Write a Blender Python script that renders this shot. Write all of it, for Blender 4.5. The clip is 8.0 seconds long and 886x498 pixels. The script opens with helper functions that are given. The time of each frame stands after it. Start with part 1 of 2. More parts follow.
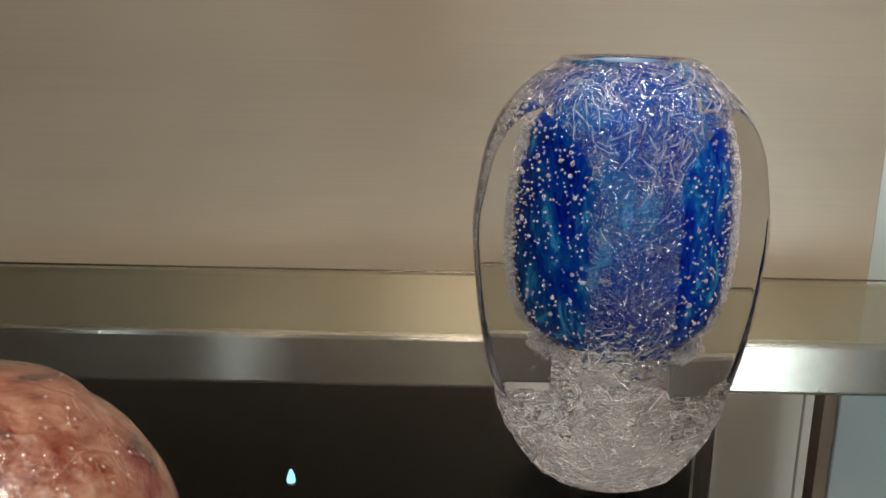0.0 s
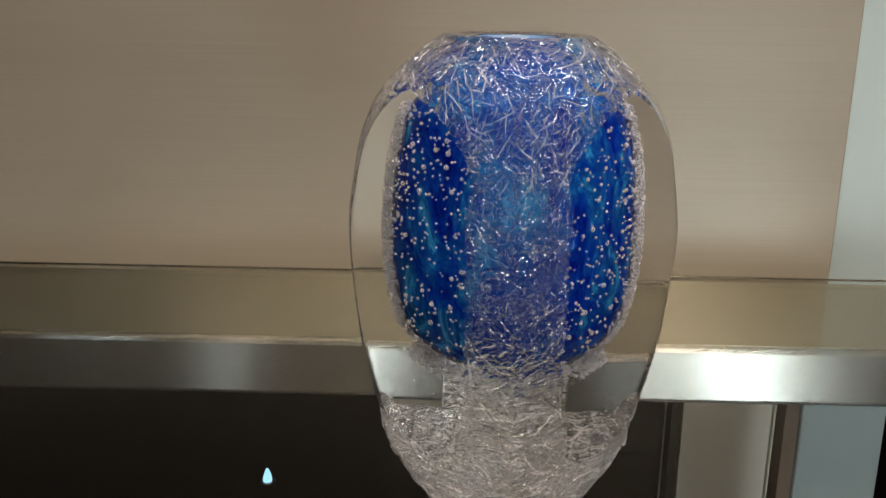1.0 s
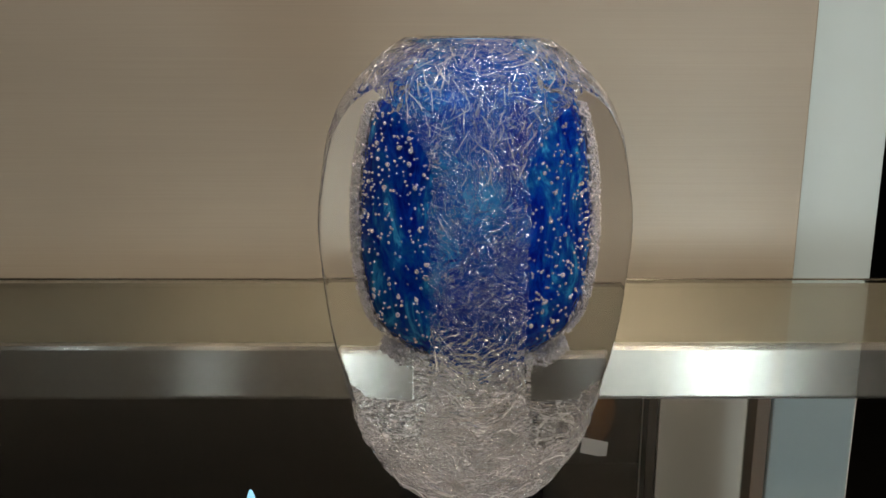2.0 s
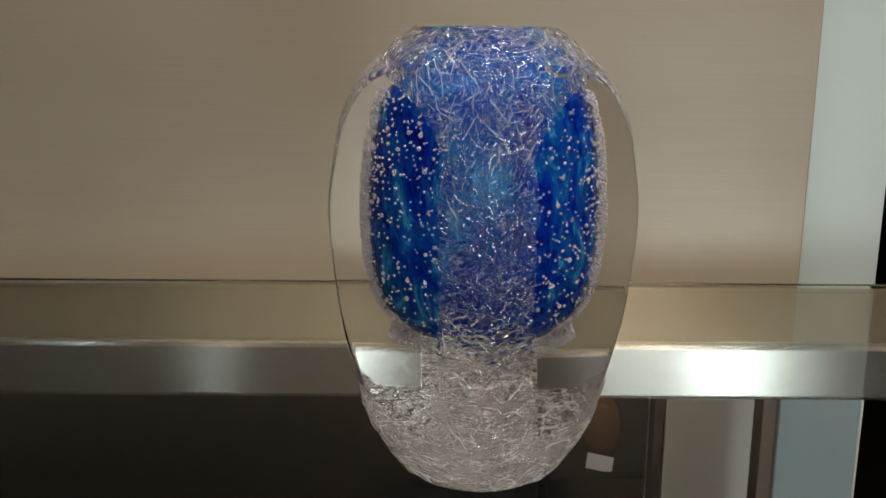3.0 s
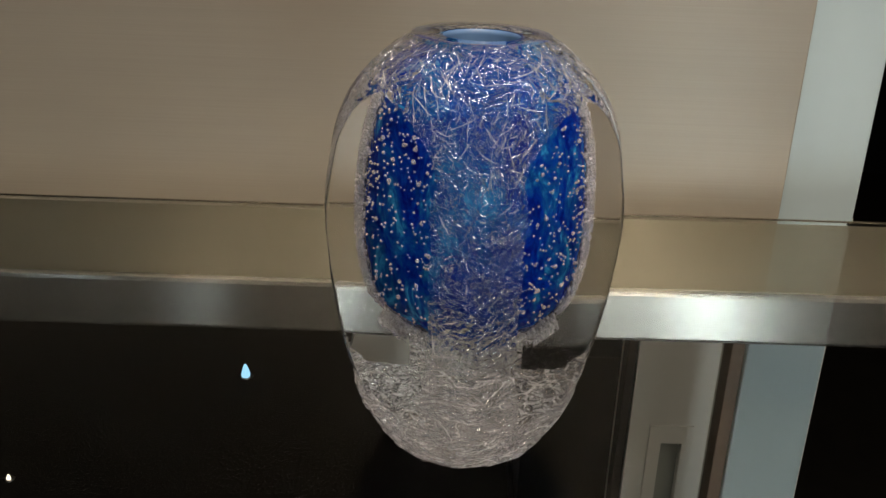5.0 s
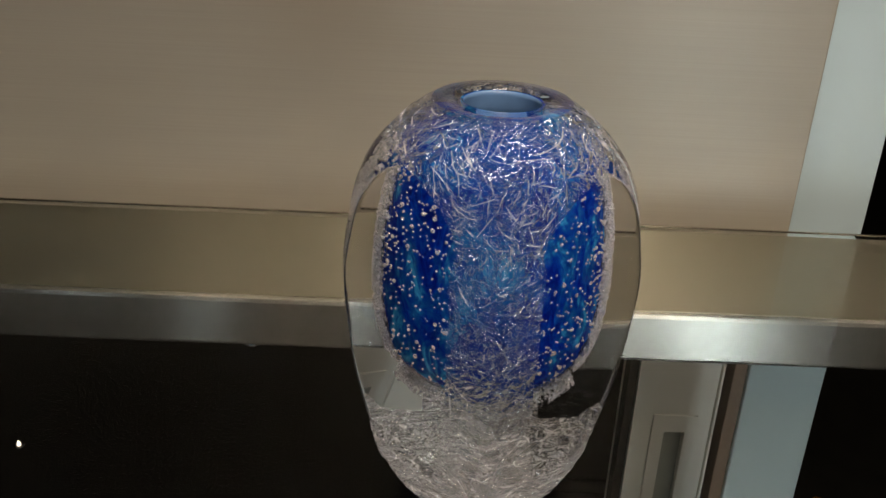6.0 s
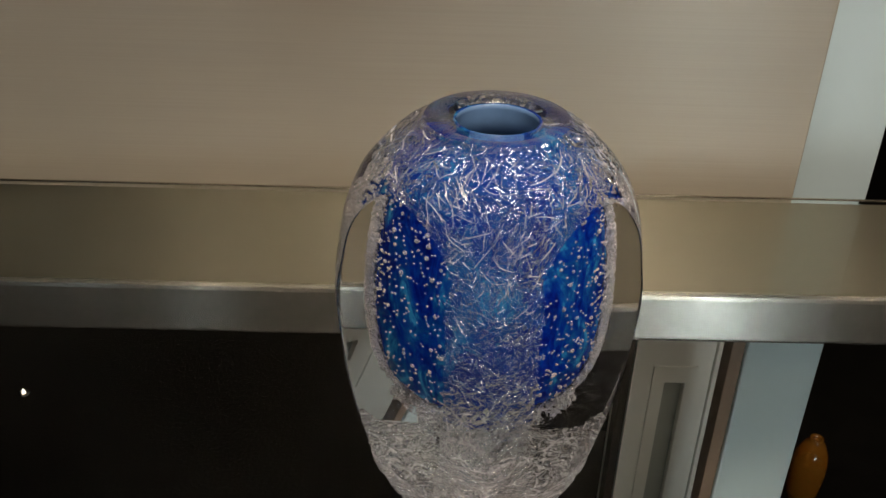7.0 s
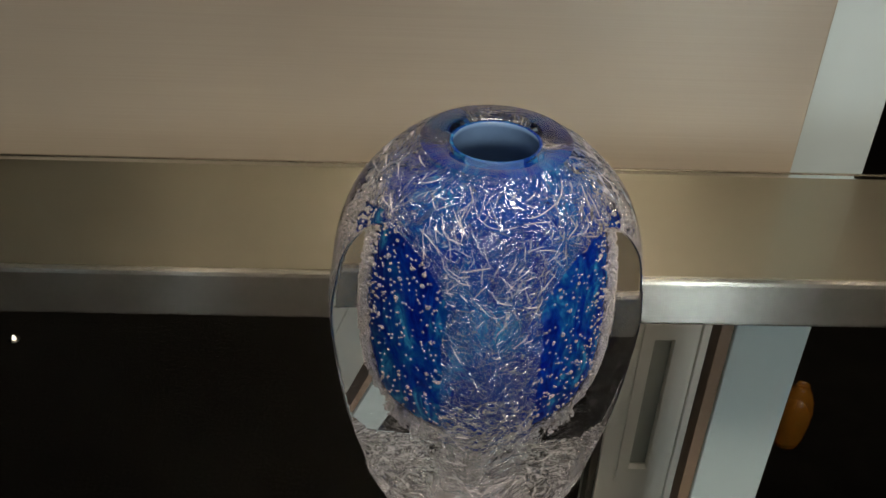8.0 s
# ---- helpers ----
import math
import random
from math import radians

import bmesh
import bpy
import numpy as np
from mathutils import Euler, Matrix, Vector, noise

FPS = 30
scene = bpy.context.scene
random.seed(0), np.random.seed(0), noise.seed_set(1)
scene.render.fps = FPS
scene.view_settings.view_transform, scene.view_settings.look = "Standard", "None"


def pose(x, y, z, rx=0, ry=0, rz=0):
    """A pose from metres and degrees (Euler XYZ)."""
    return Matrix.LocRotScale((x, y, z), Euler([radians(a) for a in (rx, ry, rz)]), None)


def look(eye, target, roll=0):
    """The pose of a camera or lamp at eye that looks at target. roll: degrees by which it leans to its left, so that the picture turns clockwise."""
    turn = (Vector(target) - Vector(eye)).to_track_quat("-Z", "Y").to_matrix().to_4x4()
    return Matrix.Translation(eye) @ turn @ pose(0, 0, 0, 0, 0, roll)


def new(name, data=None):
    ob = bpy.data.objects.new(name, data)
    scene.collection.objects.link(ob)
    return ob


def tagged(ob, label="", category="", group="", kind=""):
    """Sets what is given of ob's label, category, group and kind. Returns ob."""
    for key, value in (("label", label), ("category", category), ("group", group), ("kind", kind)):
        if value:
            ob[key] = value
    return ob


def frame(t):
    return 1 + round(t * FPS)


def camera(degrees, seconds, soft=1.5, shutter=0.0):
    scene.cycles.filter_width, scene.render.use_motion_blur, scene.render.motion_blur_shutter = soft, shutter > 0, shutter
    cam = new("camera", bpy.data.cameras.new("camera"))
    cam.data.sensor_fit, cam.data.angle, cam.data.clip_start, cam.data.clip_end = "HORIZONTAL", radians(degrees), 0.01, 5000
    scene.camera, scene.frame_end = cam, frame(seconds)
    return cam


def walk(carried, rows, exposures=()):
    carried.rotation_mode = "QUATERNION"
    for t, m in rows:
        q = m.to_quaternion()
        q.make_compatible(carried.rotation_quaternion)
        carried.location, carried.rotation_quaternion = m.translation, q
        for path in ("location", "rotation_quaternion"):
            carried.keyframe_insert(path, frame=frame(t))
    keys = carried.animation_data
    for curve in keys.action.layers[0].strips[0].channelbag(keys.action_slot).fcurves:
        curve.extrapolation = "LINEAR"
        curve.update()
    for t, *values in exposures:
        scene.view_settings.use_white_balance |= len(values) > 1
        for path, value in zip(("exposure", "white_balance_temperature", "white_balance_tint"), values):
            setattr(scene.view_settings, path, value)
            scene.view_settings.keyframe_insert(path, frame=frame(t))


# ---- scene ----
cam = camera(50.0, 8.0)
ROWS = [
    (0, 0.0979, 0.2765, 1.2527, 0.52, -15.12, -1.03),
    (0.5, 0.1269, 0.3032, 1.2556, 1.22, -15.54, -1.51),
    (1, 0.158, 0.3285, 1.243, 0.7, -15.5, -1.01),
    (1.5, 0.169, 0.3228, 1.2366, 0.45, -14.32, -0.08),
    (1.7, 0.1674, 0.3169, 1.2377, -0.41, -14.38, -0.12),
    (3, 0.1649, 0.2984, 1.2194, -0.02, -12.78, -0.42),
    (3.5, 0.1653, 0.3015, 1.2254, -0.07, -13.47, -1.06),
    (4, 0.1636, 0.3, 1.2428, -0.49, -13.6, -0.65),
    (4.5, 0.1647, 0.2998, 1.2725, -0.77, -18.26, -2.0),
    (5.8, 0.1523, 0.3179, 1.3391, -1.26, -24.75, -2.43),
    (6, 0.1517, 0.3224, 1.3506, -1.03, -25.39, -2.85),
    (6.5, 0.1557, 0.3419, 1.3653, -1.12, -28.42, -2.04),
    (7, 0.1527, 0.3593, 1.3864, -1.27, -30.2, -1.97),
    (7.5, 0.1503, 0.3753, 1.4042, -1.9, -32.07, -2.55),
    (8, 0.1488, 0.3925, 1.4177, -2.24, -34.61, -2.49),
]


def aim(x, y, z, yaw, pitch, roll):
    """An eye that turns left by yaw, looks up by pitch and leans right by roll, in degrees."""
    a, b = radians(yaw), radians(pitch)
    return look((x, y, z), (x - math.sin(a) * math.cos(b), y + math.cos(a) * math.cos(b), z + math.sin(b)), -roll)


EXPOSURES = [(0.0, 0.42), (1.0, 0.28), (1.7, 0.22), (3.0, 0.16), (4.5, 0.08), (8.0, 0.06)]
walk(cam, [(t, aim(*row)) for t, *row in ROWS], EXPOSURES)

# ---------------------------------------------------------------- world and lamps
SHELF = 1.0          # height of the glass shelf's top
world = bpy.data.worlds.new("world")
world.use_nodes = True
world.node_tree.nodes["Background"].inputs[0].default_value = (0.5, 0.5, 0.55, 1)
world.node_tree.nodes["Background"].inputs[1].default_value = 0.02
scene.world = world


def area_lamp(name, size, size_y, watts, colour, m):
    data = bpy.data.lights.new(name, "AREA")
    data.shape, data.size, data.size_y = "RECTANGLE", size, size_y
    data.energy, data.color = watts, colour
    ob = new(name, data)
    ob.matrix_world = m
    return ob


# ---------------------------------------------------------------- materials
def material(name):
    mat = bpy.data.materials.new(name)
    mat.use_nodes = True
    nt = mat.node_tree
    return mat, nt, nt.nodes["Principled BSDF"]


def node(nt, kind, **values):
    n = nt.nodes.new(kind)
    for key, value in values.items():
        n.inputs[key].default_value = value
    return n


def ramp(nt, factor, stops):
    n = nt.nodes.new("ShaderNodeValToRGB")
    el = n.color_ramp.elements
    while len(el) < len(stops):
        el.new(0.5)
    for e, (p, c) in zip(el, stops):
        e.position, e.color = p, (*c, 1)
    nt.links.new(factor, n.inputs[0])
    return n.outputs[0]


def coords(nt, scale=(1, 1, 1)):
    tc = nt.nodes.new("ShaderNodeTexCoord")
    mp = nt.nodes.new("ShaderNodeMapping")
    mp.inputs["Scale"].default_value = scale
    nt.links.new(tc.outputs["Object"], mp.inputs[0])
    return mp.outputs[0]


def noise_tex(nt, vec, scale, detail=4, rough=0.5, distortion=0.0):
    n = node(nt, "ShaderNodeTexNoise", Scale=scale, Detail=detail, Roughness=rough, Distortion=distortion)
    nt.links.new(vec, n.inputs["Vector"])
    return n.outputs["Fac"]


def bump(nt, height, strength, distance, bsdf, normal=None):
    b = node(nt, "ShaderNodeBump", Strength=strength, Distance=distance)
    nt.links.new(height, b.inputs["Height"])
    if normal:
        nt.links.new(normal, b.inputs["Normal"])
    if bsdf:
        nt.links.new(b.outputs[0], bsdf.inputs["Normal"])
    return b.outputs[0]


def plain(name, colour, rough=0.6, metal=0.0, vary=0.25, scale=30.0, relief=0.0, stretch=(1, 1, 1), shine=0.5):
    """A surface with uneven colour at two scales and fine relief."""
    mat, nt, b = material(name)
    vec = coords(nt, stretch)
    big, fine = noise_tex(nt, vec, scale * 0.12, 3), noise_tex(nt, vec, scale, 5, 0.6)
    mix = node(nt, "ShaderNodeMix")
    mix.inputs[0].default_value = 0.5
    nt.links.new(big, mix.inputs[2])
    nt.links.new(fine, mix.inputs[3])
    dark = tuple(c * (1 - vary) for c in colour)
    light = tuple(min(1, c * (1 + vary)) for c in colour)
    nt.links.new(ramp(nt, mix.outputs[0], [(0.3, dark), (0.7, light)]), b.inputs["Base Color"])
    b.inputs["Roughness"].default_value, b.inputs["Metallic"].default_value = rough, metal
    b.inputs["Specular IOR Level"].default_value = shine
    if relief:
        bump(nt, fine, 0.4, relief, b)
    return mat


def emitter(name, colour, strength):
    mat, nt, b = material(name)
    b.inputs["Base Color"].default_value = (0, 0, 0, 1)
    b.inputs["Emission Color"].default_value = (*colour, 1)
    b.inputs["Emission Strength"].default_value = strength
    return mat


def brushed(name, colour, rough, metal, aniso, vary):
    """Steel brushed along x: reflections smear up and down."""
    mat, nt, b = material(name)
    vec = coords(nt, (1.5, 260, 260))
    grain = noise_tex(nt, vec, 3.0, 6, 0.65)
    blot = noise_tex(nt, coords(nt, (1, 2, 3)), 3.0, 3)
    mix = node(nt, "ShaderNodeMix")
    mix.inputs[0].default_value = 0.55
    nt.links.new(grain, mix.inputs[2])
    nt.links.new(blot, mix.inputs[3])
    nt.links.new(ramp(nt, mix.outputs[0], [(0.25, tuple(c * (1 - vary) for c in colour)), (0.75, tuple(min(1, c * (1 + vary)) for c in colour))]), b.inputs["Base Color"])
    b.inputs["Metallic"].default_value, b.inputs["Roughness"].default_value = metal, rough
    b.inputs["Anisotropic"].default_value, b.inputs["Anisotropic Rotation"].default_value = aniso, 0.25
    along = node(nt, "ShaderNodeCombineXYZ", X=1.0)
    nt.links.new(along.outputs[0], b.inputs["Tangent"])
    bump(nt, grain, 0.08, 0.0004, b)
    return mat


def clear_glass(name, colour, rough=0.0, ior=1.5):
    mat, nt, b = material(name)
    b.inputs["Base Color"].default_value = (*colour, 1)
    b.inputs["Roughness"].default_value = rough
    b.inputs["IOR"].default_value = ior
    b.inputs["Transmission Weight"].default_value = 1.0
    return mat


# Same steel as the beam front; the top's dimmer light is in the colour.
STEEL_TOP = brushed("darkened brushed steel", (0.25, 0.225, 0.17), 0.34, 1.0, 1.0, 0.10)
PANEL = brushed("brushed champagne panel", (0.37, 0.33, 0.265), 0.42, 0.3, 0.5, 0.12)
STEEL = brushed("brushed stainless steel", (0.53, 0.50, 0.44), 0.225, 1.0, 1.0, 0.10)
SHELF_GLASS = clear_glass("coated shelf glass", (0.95, 0.97, 0.95), ior=1.10)
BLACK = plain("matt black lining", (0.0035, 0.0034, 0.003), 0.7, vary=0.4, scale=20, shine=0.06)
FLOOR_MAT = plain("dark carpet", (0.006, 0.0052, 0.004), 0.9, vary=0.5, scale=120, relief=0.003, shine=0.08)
WHITE = plain("pale lacquer", (0.52, 0.63, 0.645), 0.35, vary=0.05, scale=6)
GREY = plain("pale grey lacquer", (0.84, 0.82, 0.74), 0.4, vary=0.06, scale=6)
# Darker than the cabinet: the recess's shade is put into this colour.
PULL = plain("shaded grey-green lacquer", (0.40, 0.41, 0.36), 0.4, vary=0.1, scale=20)
DARK_WOOD = plain("dark stained wood", (0.035, 0.025, 0.018), 0.5, vary=0.3, scale=30, stretch=(1, 1, 0.1))
PAPER = plain("white card", (0.80, 0.84, 0.88), 0.6, vary=0.05)
BROWN = plain("brown wood edge", (0.26, 0.18, 0.125), 0.5, vary=0.3, scale=30, stretch=(1, 1, 0.1))
PLASTER = plain("warm grey plaster", (0.45, 0.42, 0.38), 0.85, vary=0.08, scale=14, relief=0.001)
CHARCOAL = plain("charcoal paint", (0.022, 0.020, 0.017), 0.7, vary=0.15, scale=14, shine=0.08)
DAYLIGHT = emitter("bright daylight pane", (0.80, 0.93, 1.0), 15.0)
DAYLIGHT_SHEER = emitter("daylight behind a sheer blind", (0.80, 0.93, 1.0), 4.2)
DAYLIGHT_DIM = emitter("daylight behind a closed blind", (0.9, 0.95, 1.0), 0.9)
SPOT = emitter("spot lamp", (1.0, 0.84, 0.70), 72.0)
SPOT_COOL = emitter("cool spot lamp", (0.75, 0.9, 1.0), 36.0)
# Glow of the two drops that stand in for lamp reflections.
GLOW_COOL = emitter("cool reflected glint", (0.35, 0.7, 1.0), 1.1)
GLOW_WARM = emitter("warm reflected glint", (1.0, 0.86, 0.7), 2.0)
CLEAR = clear_glass("polished crystal", (0.985, 0.985, 1.0))


def chipped_glass(name, flecks, deep=1.0, upright=1.25, tint=(0.95, 0.92, 0.90)):
    """Broken, melted-over crystal: a few crossing ridges, wrinkles, and pale flecks where the break scatters light."""
    mat, nt, b = material(name)
    b.inputs["Base Color"].default_value = (0.97, 0.955, 1.0, 1)
    b.inputs["Roughness"].default_value = 0.02
    b.inputs["IOR"].default_value = 1.5
    b.inputs["Coat Weight"].default_value, b.inputs["Coat Roughness"].default_value, b.inputs["Coat IOR"].default_value = 1.0, 0.03, 1.9
    vec = coords(nt, (1.0, 1.0, upright))
    warp = node(nt, "ShaderNodeTexNoise", Scale=40.0, Detail=3.0)
    nt.links.new(vec, warp.inputs["Vector"])
    add = nt.nodes.new("ShaderNodeVectorMath")
    add.operation = "MULTIPLY_ADD"
    add.inputs[1].default_value = (0.022, 0.022, 0.022)
    nt.links.new(warp.outputs["Color"], add.inputs[0])
    nt.links.new(vec, add.inputs[2])

    def maths(kind, x, y, z=None):
        m = nt.nodes.new("ShaderNodeMath")
        m.operation = kind
        for slot, v in zip(m.inputs, (x, y, z)):
            if isinstance(v, (int, float)):
                slot.default_value = v
            elif v is not None:
                nt.links.new(v, slot)
        return m.outputs[0]

    last, veins = None, []
    for scale, width, distance in ((42.0, 0.028, 0.0022), (120.0, 0.06, 0.0012)):
        v = node(nt, "ShaderNodeTexVoronoi", Scale=scale, Randomness=1.0)
        v.feature = "DISTANCE_TO_EDGE"
        nt.links.new(add.outputs[0], v.inputs["Vector"])
        vein = ramp(nt, v.outputs["Distance"], [(0.0, (1, 1, 1)), (width, (0, 0, 0))])
        gaps = ramp(nt, noise_tex(nt, vec, 55, 3), [(0.42, (0, 0, 0)), (0.58, (1, 1, 1))])
        vein = maths("MULTIPLY", vein, gaps)
        veins.append(vein)
        last = bump(nt, vein, 0.7, distance * deep, None, last)
    for scale, strength, distance, rough in ((38.0, 1.0, 0.0120, 0.4), (95.0, 1.0, 0.0050, 0.5), (260.0, 0.8, 0.0012, 0.5)):
        f = noise_tex(nt, add.outputs[0], scale, 3, rough, 0.6)
        crease = maths("ABSOLUTE", maths("SUBTRACT", f, 0.5), None)
        last = bump(nt, crease, strength, distance * deep, None, last)
    nt.links.new(last, b.inputs["Normal"])
    nt.links.new(last, b.inputs["Coat Normal"])
    patches = ramp(nt, noise_tex(nt, vec, 32, 3), [(0.38, (0.25, 0.25, 0.25)), (0.62, (1, 1, 1))])
    fine = ramp(nt, noise_tex(nt, add.outputs[0], 170, 5, 0.7, 1.2), [(0.45, (0, 0, 0)), (0.68, (flecks, flecks, flecks))])
    total = maths("MULTIPLY", fine, patches)
    for vein, weight in zip(veins, (0.7, 0.4)):
        total = maths("MULTIPLY_ADD", vein, weight * flecks, total)
    b.inputs["Transmission Weight"].default_value = 1.0
    front, through_it = (node(nt, kind, Color=(*tint, 1)) for kind in ("ShaderNodeBsdfDiffuse", "ShaderNodeBsdfTranslucent"))
    both, mixed = nt.nodes.new("ShaderNodeMixShader"), nt.nodes.new("ShaderNodeMixShader")
    for sh in (front, through_it):
        nt.links.new(last, sh.inputs["Normal"])
    both.inputs[0].default_value = 0.6
    nt.links.new(front.outputs[0], both.inputs[1])
    nt.links.new(through_it.outputs[0], both.inputs[2])
    nt.links.new(maths("MINIMUM", total, 0.8), mixed.inputs[0])
    nt.links.new(b.outputs[0], mixed.inputs[1])
    nt.links.new(both.outputs[0], mixed.inputs[2])
    nt.links.new(mixed.outputs[0], nt.nodes["Material Output"].inputs["Surface"])
    return mat


CHIPPED = chipped_glass("chipped crystal", 0.20, tint=(0.78, 0.90, 0.97))
# Extra white flecks put the light caught in the foot into its colour.
CHIPPED_FOOT = chipped_glass("chipped crystal whitened at the foot", 1.0, deep=0.8, upright=2.0)
CRACKLED_SKIN = chipped_glass("crackled clear skin", 0.06, deep=0.12)
CRACKLED_SKIN.node_tree.nodes["Principled BSDF"].inputs["Coat Weight"].default_value = 0.2
CRACKLED_SKIN.node_tree.nodes["Principled BSDF"].inputs["Roughness"].default_value = 0.18


def blue_core():
    mat, nt, b = material("cobalt blue glass")
    vec = coords(nt, (1, 1, 0.45))
    f = noise_tex(nt, vec, 60, 6, 0.7, 1.4)
    # Cobalt tones; the cyan end paints refracted highlights into the colour.
    nt.links.new(ramp(nt, f, [(0.36, (0.001, 0.004, 0.13)), (0.46, (0.001, 0.020, 0.21)), (0.56, (0.004, 0.055, 0.22)), (0.68, (0.03, 0.24, 0.46))]), b.inputs["Base Color"])
    b.inputs["Roughness"].default_value = 0.10
    b.inputs["Specular IOR Level"].default_value = 0.8
    b.inputs["Specular Tint"].default_value = (0.25, 0.62, 1.0, 1)
    bump(nt, noise_tex(nt, coords(nt), 60, 4), 0.5, 0.004, b)
    return mat


BLUE = blue_core()
PALE_BLUE = plain("pale blue glass lining", (0.16, 0.29, 0.52), 0.2, vary=0.25, scale=40)
BUBBLE = clear_glass("silvery air bubble", (0.95, 0.92, 0.90), 0.0, 0.667)
BUBBLE.node_tree.nodes["Principled BSDF"].inputs["Transmission Weight"].default_value = 0.80
# Whitened ridge glass: lamp glints put into the colour.
RIDGE = clear_glass("pale highlight ridge", (0.97, 0.92, 0.90), 0.10, 1.6)
RIDGE.node_tree.nodes["Principled BSDF"].inputs["Transmission Weight"].default_value = 0.5
RIDGE_CLEAR = clear_glass("clear fracture ridge", (0.84, 0.94, 1.0), 0.06, 1.7)
RIDGE_CLEAR.node_tree.nodes["Principled BSDF"].inputs["Transmission Weight"].default_value = 0.92


def mottled_red():
    mat, nt, b = material("mottled red glass")
    vec = coords(nt)
    nt.links.new(ramp(nt, noise_tex(nt, vec, 42, 6, 0.7, 0.3), [(0.38, (0.035, 0.004, 0.002)), (0.44, (0.10, 0.022, 0.009)), (0.52, (0.15, 0.062, 0.036)), (0.74, (0.24, 0.17, 0.125))]), b.inputs["Base Color"])
    b.inputs["Roughness"].default_value = 0.25
    bump(nt, noise_tex(nt, vec, 160, 4), 0.6, 0.003, b)
    return mat


FROST = mottled_red()
AMBER = clear_glass("amber glass", (0.55, 0.23, 0.03), 0.12)
AMBER.node_tree.nodes["Principled BSDF"].inputs["Transmission Weight"].default_value = 0.7


# ---------------------------------------------------------------- builders
def mesh_object(name, bm, mats, smooth=False):
    data = bpy.data.meshes.new(name)
    bm.normal_update()
    bm.to_mesh(data)
    bm.free()
    for m in mats if isinstance(mats, (list, tuple)) else [mats]:
        data.materials.append(m)
    if smooth:
        data.shade_smooth()
    return new(name, data)


def part(name, bm, mat, parent, label="", smooth=False):
    ob = mesh_object(name, bm, mat, smooth)
    ob.parent = parent
    if label:
        ob["label"] = label
    return ob


def box(lo, hi, bevel=0.0):
    bm = bmesh.new()
    bmesh.ops.create_cube(bm, size=1)
    for v in bm.verts:
        v.co = Vector([lo[i] + (v.co[i] + 0.5) * (hi[i] - lo[i]) for i in range(3)])
    if bevel:
        bmesh.ops.bevel(bm, geom=bm.edges[:], offset=bevel, segments=2, affect="EDGES", profile=0.5)
    return bm


def thing(name, x, y, z, label, category, group=""):
    ob = new(name)
    ob.location = (x, y, z)
    ob.empty_display_size = 0.05
    return tagged(ob, label, category, group)


def structure(name, bm, mat, label, category=""):
    return tagged(mesh_object(name, bm, mat), label, category or name.split("_")[0], kind="structure")


def revolve(profile, around=64, mats=None):
    """Turns (r, z) rings round z; open ends stay open unless r is 0."""
    bm = bmesh.new()
    rings = []
    for r, z in profile:
        if r < 1e-6:
            rings.append([bm.verts.new((0, 0, z))])
        else:
            rings.append([bm.verts.new((r * math.sin(2 * math.pi * k / around), -r * math.cos(2 * math.pi * k / around), z)) for k in range(around)])
    for a, b in zip(rings, rings[1:]):
        for k in range(around):
            j = (k + 1) % around
            quad = [a[k % len(a)], a[j % len(a)], b[j % len(b)], b[k % len(b)]]
            quad = list(dict.fromkeys(quad))
            if len(quad) > 2:
                bm.faces.new(quad)
    bmesh.ops.recalc_face_normals(bm, faces=bm.faces[:])
    return bm


def spline(points, z):
    """Smooth radius at height z from a few (z, r) pairs in rising z."""
    zs = np.array([p[0] for p in points])
    rs = np.array([p[1] for p in points])
    slopes = np.gradient(rs, zs)
    i = int(np.clip(np.searchsorted(zs, z) - 1, 0, len(zs) - 2))
    h = zs[i + 1] - zs[i]
    t = min(1.0, max(0.0, (z - zs[i]) / h))
    return float((2 * t**3 - 3 * t**2 + 1) * rs[i] + (t**3 - 2 * t**2 + t) * h * slopes[i] + (3 * t**2 - 2 * t**3) * rs[i + 1] + (t**3 - t**2) * h * slopes[i + 1])


# ---------------------------------------------------------------- the room
LEDGE_Y, BACK_Y = 0.9685, 1.1276
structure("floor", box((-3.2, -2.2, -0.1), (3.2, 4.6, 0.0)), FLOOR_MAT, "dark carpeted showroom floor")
structure("ceiling", box((-3.2, -2.2, 2.6), (3.2, 4.6, 2.7)), CHARCOAL, "charcoal painted showroom ceiling")
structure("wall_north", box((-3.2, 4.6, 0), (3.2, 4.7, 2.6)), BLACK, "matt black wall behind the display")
structure("wall_west", box((-3.3, -2.2, 0), (-3.2, 4.7, 2.6)), CHARCOAL, "plain charcoal painted wall")
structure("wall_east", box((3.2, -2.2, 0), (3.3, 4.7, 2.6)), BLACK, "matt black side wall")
structure("wall_south", box((-3.3, -2.3, 0), (3.3, -2.2, 2.6)), CHARCOAL, "plain charcoal painted wall")



def tall_window(name, panes, label):
    """Upright panes between slim bars, set on the wall behind the walk."""
    ob = tagged(new(name), label, "window", kind="structure")
    x0, x1 = panes[0][0], panes[-1][1]
    for lo, hi, mat in panes:
        part("pane", box((lo, -2.197, 0.0), (hi, -2.190, 0.7)), mat, ob)
    for x in [x0 - 0.010] + [p[1] for p in panes]:
        part("window_bar", box((x, -2.198, 0.0), (x + 0.010, -2.165, 0.7), 0.001), BLACK, ob, "slim dark window bar")
    part("window_head", box((x0 - 0.02, -2.198, 0.7), (x1 + 0.02, -2.16, 0.725), 0.001), BLACK, ob, "dark window head")
    return ob


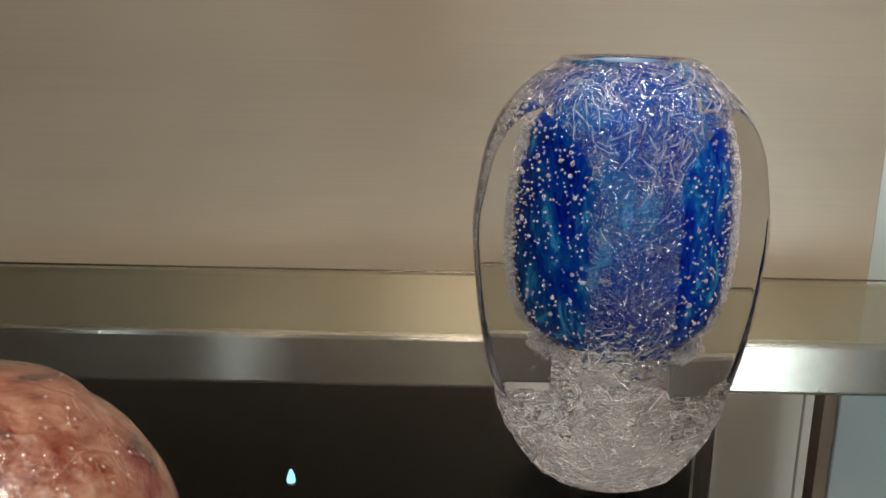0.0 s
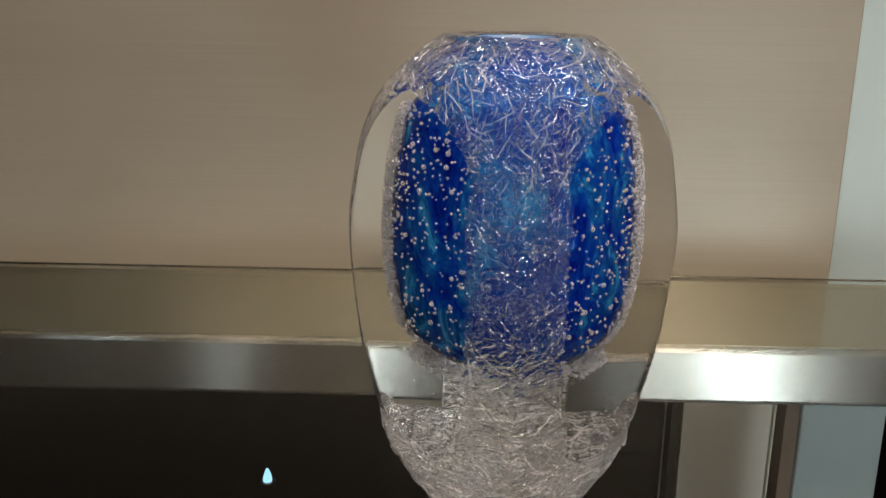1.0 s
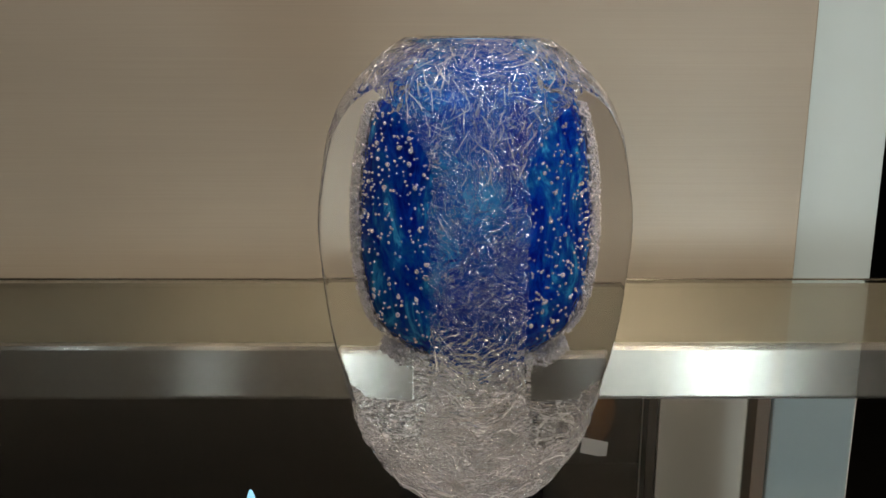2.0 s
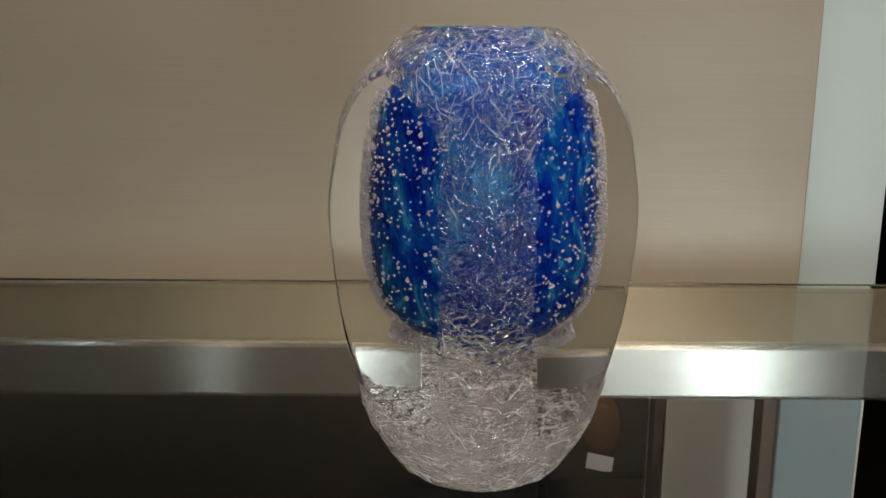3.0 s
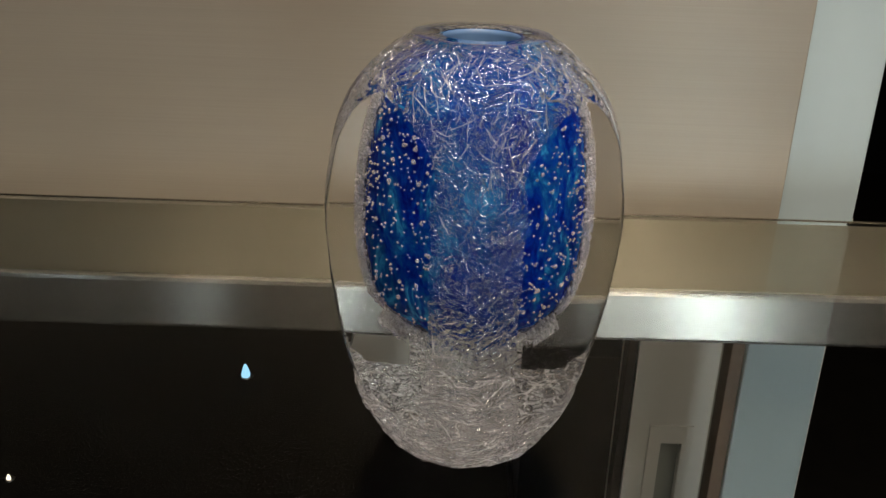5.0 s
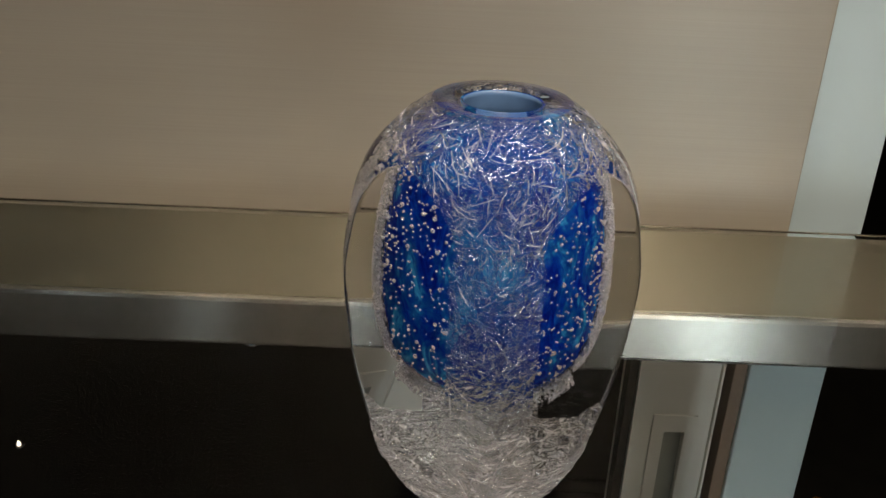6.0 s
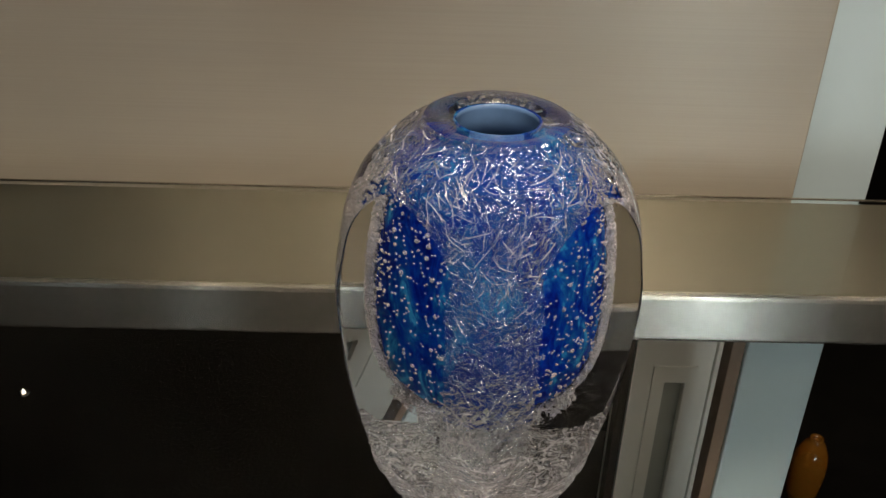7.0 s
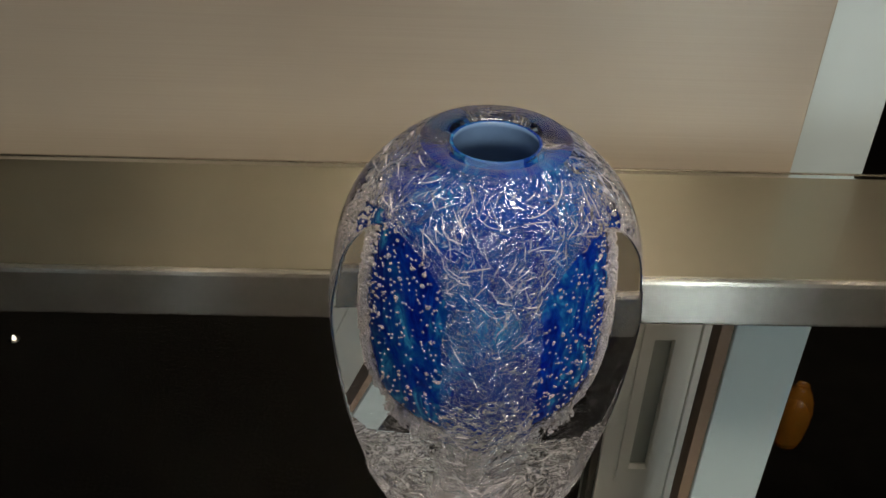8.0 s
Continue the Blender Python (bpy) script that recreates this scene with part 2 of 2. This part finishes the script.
tall_window("window_1", [(0.81, 0.99, DAYLIGHT_SHEER), (1.0, 1.20, DAYLIGHT_SHEER), (1.21, 1.47, DAYLIGHT), (1.48, 1.64, DAYLIGHT_SHEER), (1.65, 1.80, DAYLIGHT_DIM)], "tall daylight window with bright and blinded panes")
tall_window("window_2", [(-0.80, -0.735, DAYLIGHT_SHEER)], "narrow bright daylight window")

panel = thing("back_panel", -0.6, BACK_Y + 0.002, SHELF, "brushed champagne metal panel behind the glass shelf", "wall panel")
part("sheet", box((-1.4, 0, -0.054), (1.0872, 0.02, 1.3), 0.0015), PANEL, panel)

column = thing("column", 0.537, 1.18, 0, "pale green-white lacquered upright pillar panel", "column")
part("shaft", box((-0.038, 0, 0), (0.0435, 0.03, 2.599), 0.002), WHITE, column)
part("edging", box((-0.0525, 0.004, 0), (-0.0385, 0.03, 0.985), 0.001), BROWN, column, "brown wooden edging strip")

cabinet = thing("cabinet", 0.536, 1.42, 0, "pale grey cabinet with a recessed upright pull", "cabinet")
part("body", box((-0.095, 0.02, 0), (0.16, 0.07, 0.9), 0.002), GREY, cabinet)
part("post", box((-0.102, 0.002, 0), (-0.0895, 0.03, 0.9), 0.001), DARK_WOOD, cabinet, "dark brown wooden post")
part("stile", box((0.0245, 0.0, 0.02), (0.16, 0.0198, 0.9), 0.0015), GREY, cabinet)


def ring_plate(x0, x1, z0, z1, a0, a1, b0, b1, depth):
    """An upright plate with a window cut through it."""
    bm = bmesh.new()
    loops = []
    for y in (0.0, depth):
        for p, q, r, t in ((x0, x1, z0, z1), (a0, a1, b0, b1)):
            loops.append([bm.verts.new(c) for c in ((p, y, r), (q, y, r), (q, y, t), (p, y, t))])
    for i, j in ((0, 1), (2, 3), (0, 2), (1, 3)):
        for k in range(4):
            bm.faces.new((loops[i][k], loops[i][(k + 1) % 4], loops[j][(k + 1) % 4], loops[j][k]))
    bmesh.ops.recalc_face_normals(bm, faces=bm.faces[:])
    return bm


door = part("door", ring_plate(-0.088, 0.0215, 0.02, 0.9, -0.060, 0.002, 0.270, 0.588, 0.0198), GREY, cabinet)
pull = part("pull", ring_plate(-0.0595, 0.0015, 0.2705, 0.5875, -0.042, -0.013, 0.297, 0.560, 0.012), GREY, door, "recessed upright pull plate")
pull.location.y = -0.002
part("recess", box((-0.042, 0.012, 0.297), (-0.013, 0.0195, 0.560)), PULL, door, "recess of the pull, its shade put into the colour")

beam = thing("shelf_beam", 0, LEDGE_Y, SHELF - 0.049, "brushed stainless steel beam carrying the glass shelf", "beam")
part("rail", box((-2.0, 0, -0.0012), (2.0, BACK_Y - LEDGE_Y, 0.0426), 0.004), STEEL, beam)
# Thin sheet added to carry the darkened colour of the beam's top.
part("top_plate", box((-2.0, 0.005, 0.0427), (2.0, BACK_Y - LEDGE_Y, 0.0434)), STEEL_TOP, beam, "top face of the steel beam, coloured darker for its dim reflections")

shelf = tagged(mesh_object("glass_shelf", box((-2.0, 0.25, SHELF - 0.0055), (2.0, BACK_Y, SHELF), 0.001), SHELF_GLASS), "clear polished glass shelf lying on the steel beam", "shelf")
shelf.visible_shadow = False
# Strip added to show the bright line along the glass's back edge.
part("edge_glint", box((-2.0, BACK_Y - 0.0016, SHELF + 0.0002), (2.0, BACK_Y, SHELF + 0.0018)), STEEL, shelf, "thin steel strip standing in for the glints of the glass back edge")

# ---------------------------------------------------------------- the vase
VX, VY, H = 0.1843, 0.760, 0.2223
OUTER = [(0.0, 0.034), (0.003, 0.0395), (0.010, 0.0455), (0.028, 0.0565), (0.0527, 0.0637), (0.0826, 0.0705), (0.1088, 0.0738), (0.1427, 0.0753), (0.1565, 0.0735), (0.1836, 0.0677), (0.1968, 0.0612), (0.2085, 0.0510), (0.2170, 0.0415), (0.2223, 0.0335)]
CORE = [(0.073, 0.004), (0.0745, 0.017), (0.079, 0.0285), (0.0865, 0.0380), (0.0995, 0.0450), (0.118, 0.0486), (0.143, 0.0490), (0.165, 0.0470), (0.181, 0.0436), (0.193, 0.0388), (0.2005, 0.0315), (0.208, 0.0245), (0.2215, 0.0205)]
FLAT = 0.77          # the core is flatter than it is wide
vase = thing("vase", VX, VY, SHELF + 0.0005, "clear crystal vase with a cobalt blue bubbled core and chipped surface", "vase")
CUTS = [(math.sin(radians(a)), -math.cos(radians(a)), d) for a, d in ((30, 0.0535), (-30, 0.0535), (180 - 15, 0.0445), (180 + 15, 0.0445))]


def vase_point(k, around, z):
    """Outer skin: a turned egg, ground flat in four tall ovals, with chips where it is left rough."""
    a = 2 * math.pi * k / around
    x, y = math.sin(a), -math.cos(a)
    r = spline(OUTER, z)
    wander = 0.0025 * noise.noise((z * 45, 1.0, y * 4)) + 0.001 * noise.noise((z * 160, 2.0, y * 9))
    flat = min([r] + [d / (nx * x + ny * y) for nx, ny, d in CUTS if nx * x + ny * y > 0.2])
    inner = 0.0215 + 0.026 * max(0, (z - 0.165) / 0.038) ** 1.6 + 0.006 * max(0, (0.08 - z) / 0.05) ** 2 + wander
    ridge = abs(x * flat) < inner and y < 0
    spine = y > 0 and abs(x * flat) < 0.012
    cut = not ridge and not spine and 0.036 + 1.6 * wander + 0.8 * max(0.0, abs(x * flat) - 0.040) < z < 0.2035 + wander
    if not cut and 0.001 < z < 0.2210:
        p = Vector((x * flat, y * flat, z))
        d = noise.fractal(Vector((p.x, p.y, p.z * 1.5)) * 120, 0.8, 2.2, 3) * 0.0007 + abs(noise.noise(p * 75)) * 0.0013
        flat -= max(-0.0006, d) * (0.45 if flat < r - 0.0003 else 1.5 if z < 0.06 else 1.0)
    return (x * flat, y * flat, z), cut


def vase_body():
    bm = bmesh.new()
    around, rows = 420, 300
    rings, cuts = [], []
    rings.append([bm.verts.new((0, 0, 0.001))])
    cuts.append([False] * around)
    for i in range(rows + 1):
        z = H * i / rows
        made = [vase_point(k, around, z) for k in range(around)]
        rings.append([bm.verts.new(p) for p, _ in made])
        cuts.append([c for _, c in made])
    for i in range(36):                       # down the bore
        z = 0.2218 - (0.2218 - 0.0755) * i / 35
        r = max(0.003, spline(CORE, z) - 0.0008)
        rings.append([bm.verts.new((r * math.sin(2 * math.pi * k / around), -r * FLAT * math.cos(2 * math.pi * k / around) if z < 0.19 else -r * (FLAT + (1 - FLAT) * (z - 0.19) / 0.034) * math.cos(2 * math.pi * k / around), z)) for k in range(around)])
        cuts.append([True] * around)
    rings.append([bm.verts.new((0, 0, 0.075))])
    cuts.append([True] * around)
    for i, (a, b) in enumerate(zip(rings, rings[1:])):
        for k in range(around):
            j = (k + 1) % around
            quad = list(dict.fromkeys([a[k % len(a)], a[j % len(a)], b[j % len(b)], b[k % len(b)]]))
            f = bm.faces.new(quad)
            f.material_index = 0 if cuts[i][k] and cuts[i + 1][k] or i > rows else 2 if H * i / rows < 0.066 + 0.004 * math.sin(k * 0.13) else 1
            f.smooth = True
    bmesh.ops.recalc_face_normals(bm, faces=bm.faces[:])
    return bm


body = part("body", vase_body(), [CLEAR, CHIPPED, CHIPPED_FOOT], vase, "thick clear crystal, ground in flat ovals and chipped between")
body.visible_shadow = False


def core_point(k, around, z, off=0.0):
    a = 2 * math.pi * k / around
    r = spline(CORE, z) + off
    flat = FLAT if z < 0.19 else FLAT + (1 - FLAT) * (z - 0.19) / 0.034
    return Vector((r * math.sin(a), -r * flat * math.cos(a), z))


def core_shell():
    bm = bmesh.new()
    around = 96
    zs = [0.0732, 0.074, 0.076, 0.079] + [0.083 + (0.2212 - 0.083) * i / 50 for i in range(51)]
    outer = [[bm.verts.new(core_point(k, around, z)) for k in range(around)] for z in zs]
    inner = [[bm.verts.new(core_point(k, around, z, -0.0018)) for k in range(around)] for z in reversed(zs[2:])]
    rings = [[bm.verts.new((0, 0, 0.073))]] + outer + inner + [[bm.verts.new((0, 0, 0.0758))]]
    for i, (a, b) in enumerate(zip(rings, rings[1:])):
        for k in range(around):
            j = (k + 1) % around
            f = bm.faces.new(list(dict.fromkeys([a[k % len(a)], a[j % len(a)], b[j % len(b)], b[k % len(b)]])))
            f.smooth = True
            f.material_index = 1 if i > len(zs) else 0
    bmesh.ops.recalc_face_normals(bm, faces=bm.faces[:])
    return bm


core = part("core", core_shell(), [BLUE, PALE_BLUE], vase, "cobalt blue inner glass")


def bubble_cloud(count):
    rng = random.Random(4)
    ball = bmesh.new()
    bmesh.ops.create_icosphere(ball, subdivisions=2, radius=1)
    base, tris = [v.co.copy() for v in ball.verts], [[v.index for v in f.verts] for f in ball.faces]
    ball.free()
    verts, faces = [], []
    for _ in range(count):
        z = rng.uniform(0.0733, 0.083) if rng.random() < 0.14 else rng.uniform(0.075, 0.193)
        big = rng.random() < 0.10
        r = rng.uniform(0.0009, 0.0013) if big else rng.uniform(0.00040, 0.00075)
        off = rng.uniform(0.0014, 0.0024) if big else rng.uniform(0.0010, 0.0046)
        turn = rng.choice((26.5, 69.5)) + rng.gauss(0, 3.0) if rng.random() < 0.64 else rng.uniform(0, 96)
        c = core_point(turn, 96, z, off)
        c.z -= (off * 2.0 if z < 0.083 else 0)
        n = len(verts)
        verts += [c + v * r for v in base]
        faces += [[n + i for i in t] for t in tris]
    data = bpy.data.meshes.new("bubbles")
    data.from_pydata(verts, [], faces)
    data.shade_smooth()
    data.materials.append(BUBBLE)
    ob = new("bubbles", data)
    ob.parent = vase
    return tagged(ob, "silvery air bubbles round the blue core", kind="stuff")


bubble_cloud(6800)


def fracture_ridges():
    """Thin raised ridges that cross the rough glass: wild on the shoulder and down the front, lying flat round the foot."""
    rng = random.Random(11)
    verts, faces, kinds = [], [], []
    # Last value: share of whitened ridges, highest where the shoulder has warm highlights.
    zones = [(760, 0.166, 0.2195, 110, 90, 0.62), (380, 0.072, 0.172, 22, 90, 0.08), (520, 0.004, 0.068, 105, 22, 0.25), (90, 0.05, 0.20, 180, 90, 0.2)]
    for count, z0, z1, spread, lean, bright in zones:
        for _ in range(count):
            z, a = rng.uniform(z0, z1), radians(rng.uniform(-spread, spread))
            head, length = radians(rng.uniform(-lean, lean)) + math.pi * rng.randrange(2), 0.002 + 0.012 * rng.random() ** 2
            width, bend, steps = rng.uniform(0.00006, 0.00018), rng.uniform(-0.25, 0.25), 5
            shiny = 0 if rng.random() < bright else 1
            rail = []
            for i in range(steps + 1):
                if not 0.003 < z < 0.2205:
                    break
                p, cut = vase_point(a / (2 * math.pi) * 420, 420, z)
                if cut:
                    break
                p = Vector(p)
                out = Vector((p.x, p.y, 0)).normalized()
                side = Vector((0, 0, 1)) * math.cos(head) - Vector((-out.y, out.x, 0)) * math.sin(head)
                taper = max(0.08, math.sin(math.pi * (i + 0.15) / (steps + 0.3)))
                rail.append((p - out * 0.0003 + side * width * taper, p - out * 0.0003 - side * width * taper, p + out * width * 1.3 * taper))
                step = length / steps
                a += math.cos(head) * step / max(0.02, math.hypot(p.x, p.y))
                z += math.sin(head) * step
                head += bend * 0.4 + rng.uniform(-0.12, 0.12)
            if len(rail) < 3:
                continue
            n = len(verts)
            for row in rail:
                verts += row
            for i in range(len(rail) - 1):
                for j in range(3):
                    k = (j + 1) % 3
                    faces.append((n + i * 3 + j, n + i * 3 + k, n + i * 3 + 3 + k, n + i * 3 + 3 + j))
            kinds += [shiny] * (3 * len(rail) - 1)
            faces += [(n, n + 2, n + 1), (n + 3 * len(rail) - 3, n + 3 * len(rail) - 2, n + 3 * len(rail) - 1)]
    data = bpy.data.meshes.new("crackle")
    data.from_pydata(verts, [], faces)
    data.materials.append(RIDGE)
    data.materials.append(RIDGE_CLEAR)
    data.polygons.foreach_set("material_index", kinds)
    ob = new("crackle", data)
    ob.parent = vase
    return tagged(ob, "thin ridges in the chipped crystal, the pale ones painted as glints", kind="stuff")


fracture_ridges()

# ---------------------------------------------------------------- its neighbours
red_vase = thing("red_vase", -0.014, 0.467, SHELF + 0.0005, "rounded pink-red glass vase with a glittering clear skin", "vase")
RED_OUT = [(0.0, 0.028), (0.004, 0.034), (0.03, 0.044), (0.07, 0.050), (0.115, 0.0515), (0.14, 0.0465), (0.156, 0.034), (0.165, 0.019), (0.168, 0.0)]


def red_skin(grow):
    rows = [(max(0.0, spline(RED_OUT, 0.168 * i / 60)) + grow, 0.168 * i / 60 + grow * (1 if i > 30 else -1)) for i in range(60)]
    return revolve([(0.0, rows[0][1])] + rows + [(0.0, 0.168 + grow)], 96)


part("core", red_skin(-0.004), FROST, red_vase, "mottled pink and rust-red glass", smooth=True)
skin = part("skin", red_skin(0.0), CRACKLED_SKIN, red_vase, "clear crackled glass skin", smooth=True)
skin.visible_shadow = False


def glitter():
    """Small bright bubbles caught under the skin."""
    rng = random.Random(8)
    ball = bmesh.new()
    bmesh.ops.create_icosphere(ball, subdivisions=1, radius=1)
    base, tris = [v.co.copy() for v in ball.verts], [[v.index for v in f.verts] for f in ball.faces]
    ball.free()
    verts, faces = [], []
    for _ in range(1500):
        z, a, r = rng.uniform(0.05, 0.164), rng.uniform(0, 2 * math.pi), rng.uniform(0.00025, 0.0006)
        q = spline(RED_OUT, z) - rng.uniform(0.0008, 0.0032)
        n = len(verts)
        verts += [Vector((q * math.sin(a), -q * math.cos(a), z)) + v * r for v in base]
        faces += [[n + i for i in t] for t in tris]
    data = bpy.data.meshes.new("bubbles")
    data.from_pydata(verts, [], faces)
    data.materials.append(BUBBLE)
    ob = new("bubbles", data)
    ob.parent = red_vase
    return tagged(ob, "small bright bubbles under the clear skin", kind="stuff")


glitter()

amber = thing("amber_vase", 0.925, 1.77, 0.0, "amber glass vase standing in the dark", "vase")
part("body", revolve([(0.0, 0.0), (0.024, 0.0), (0.030, 0.02), (0.0335, 0.06), (0.034, 0.09), (0.030, 0.12), (0.019, 0.145), (0.012, 0.152), (0.013, 0.158), (0.010, 0.158), (0.009, 0.152), (0.0, 0.150)], 48), AMBER, amber, smooth=True)

# Made-up block, amber shape and white plate in place of two dim reflections.
pedestal = thing("added_block", 0.48, 2.06, 0.0, "unseen black block added to carry the amber and white shapes", "pedestal")
part("plinth", box((-0.12, -0.1, 0.0), (0.12, 0.1, 0.03), 0.003), BLACK, pedestal)
part("block", box((-0.11, -0.09, 0.03), (0.11, 0.09, 0.392), 0.003), BLACK, pedestal)
globe = thing("amber_glint", 0.485, 2.075, 0.3925, "round amber glass shape standing in for an amber reflection", "glass globe")
part("body", revolve([(0.0, 0.0), (0.018, 0.0), (0.022, 0.006), (0.034, 0.03), (0.040, 0.065), (0.034, 0.10), (0.018, 0.124), (0.0, 0.131)], 40), AMBER, globe, smooth=True)
card = tagged(mesh_object("pale_glint", box((-0.026, -0.002, 0.0), (0.026, 0.002, 0.030), 0.0008), PAPER), "small white plate standing in for a pale reflection", "card")
card.matrix_world = pose(0.47, 2.0, 0.3935, -25, 12, 0)


# ---------------------------------------------------------------- lamps
def ring_frame(hx, hy, wide, drop):
    """A flat oblong frame that hangs below z = 0."""
    bm = ring_plate(-hx, hx, -hy, hy, -hx + wide, hx - wide, -hy + wide, hy - wide, drop)
    bmesh.ops.rotate(bm, verts=bm.verts[:], cent=(0, 0, 0), matrix=Matrix.Rotation(radians(-90), 3, "X"))
    return bm


def ceiling_spot(x, y, mat, size=0.07):
    lamp = thing("ceiling_spot", x, y, 2.6, "small round recessed ceiling spotlight", "ceiling lamp", "ceiling spotlights")
    part("ring", revolve([(size, 0.0), (size + 0.02, 0.0), (size + 0.02, -0.012), (size, -0.012)], 32), STEEL, lamp, smooth=True)
    part("lens", revolve([(0.0, -0.006), (size, -0.006)], 32), mat, lamp)
    return lamp


# The last spot (y = 1.85) is unseen, added only to brighten the white plate.
for x, y, m in ((0.55, -0.1, SPOT), (-0.4, 0.1, SPOT), (1.3, 0.3, SPOT), (-1.0, -0.8, SPOT_COOL), (1.7, 0.7, SPOT), (0.25, -1.0, SPOT), (0.15, 0.35, SPOT), (0.9, -0.9, SPOT), (0.42, 1.85, SPOT)):
    ceiling_spot(x, y, m)


# A glowing drop added in place of a lamp's reflection; no lamp stands here.
def glint_drop(x, y, mat, size):
    lamp = thing("glint_drop", x, y, 0.0, "small glowing drop standing in for a reflected lamp", "floor lamp", "floor lights")
    part("ring", revolve([(size, 0.001), (size + 0.008, 0.001), (size + 0.008, 0.005), (size, 0.005)], 32), STEEL, lamp, smooth=True)
    part("lens", revolve([(size * 0.9, 0.003), (size, 0.8 * size), (size * 0.75, 2.0 * size), (size * 0.3, 3.2 * size), (0.0, 3.4 * size)], 32), mat, lamp, "glowing drop-shaped cap")
    return lamp


glint_drop(-0.31, 2.52, GLOW_COOL, 0.012)
glint_drop(-0.74, 2.045, GLOW_WARM, 0.005)
panel_light = thing("ceiling_light", 0.45, 0.05, 2.6, "long warm white ceiling light panel in a steel frame", "ceiling lamp")
part("frame", ring_frame(0.53, 0.28, 0.02, 0.03), STEEL, panel_light, "brushed steel frame")
area_lamp("ceiling_light_glow", 1.0, 0.5, 20, (1.0, 0.86, 0.72), pose(0.45, 0.05, 2.58))
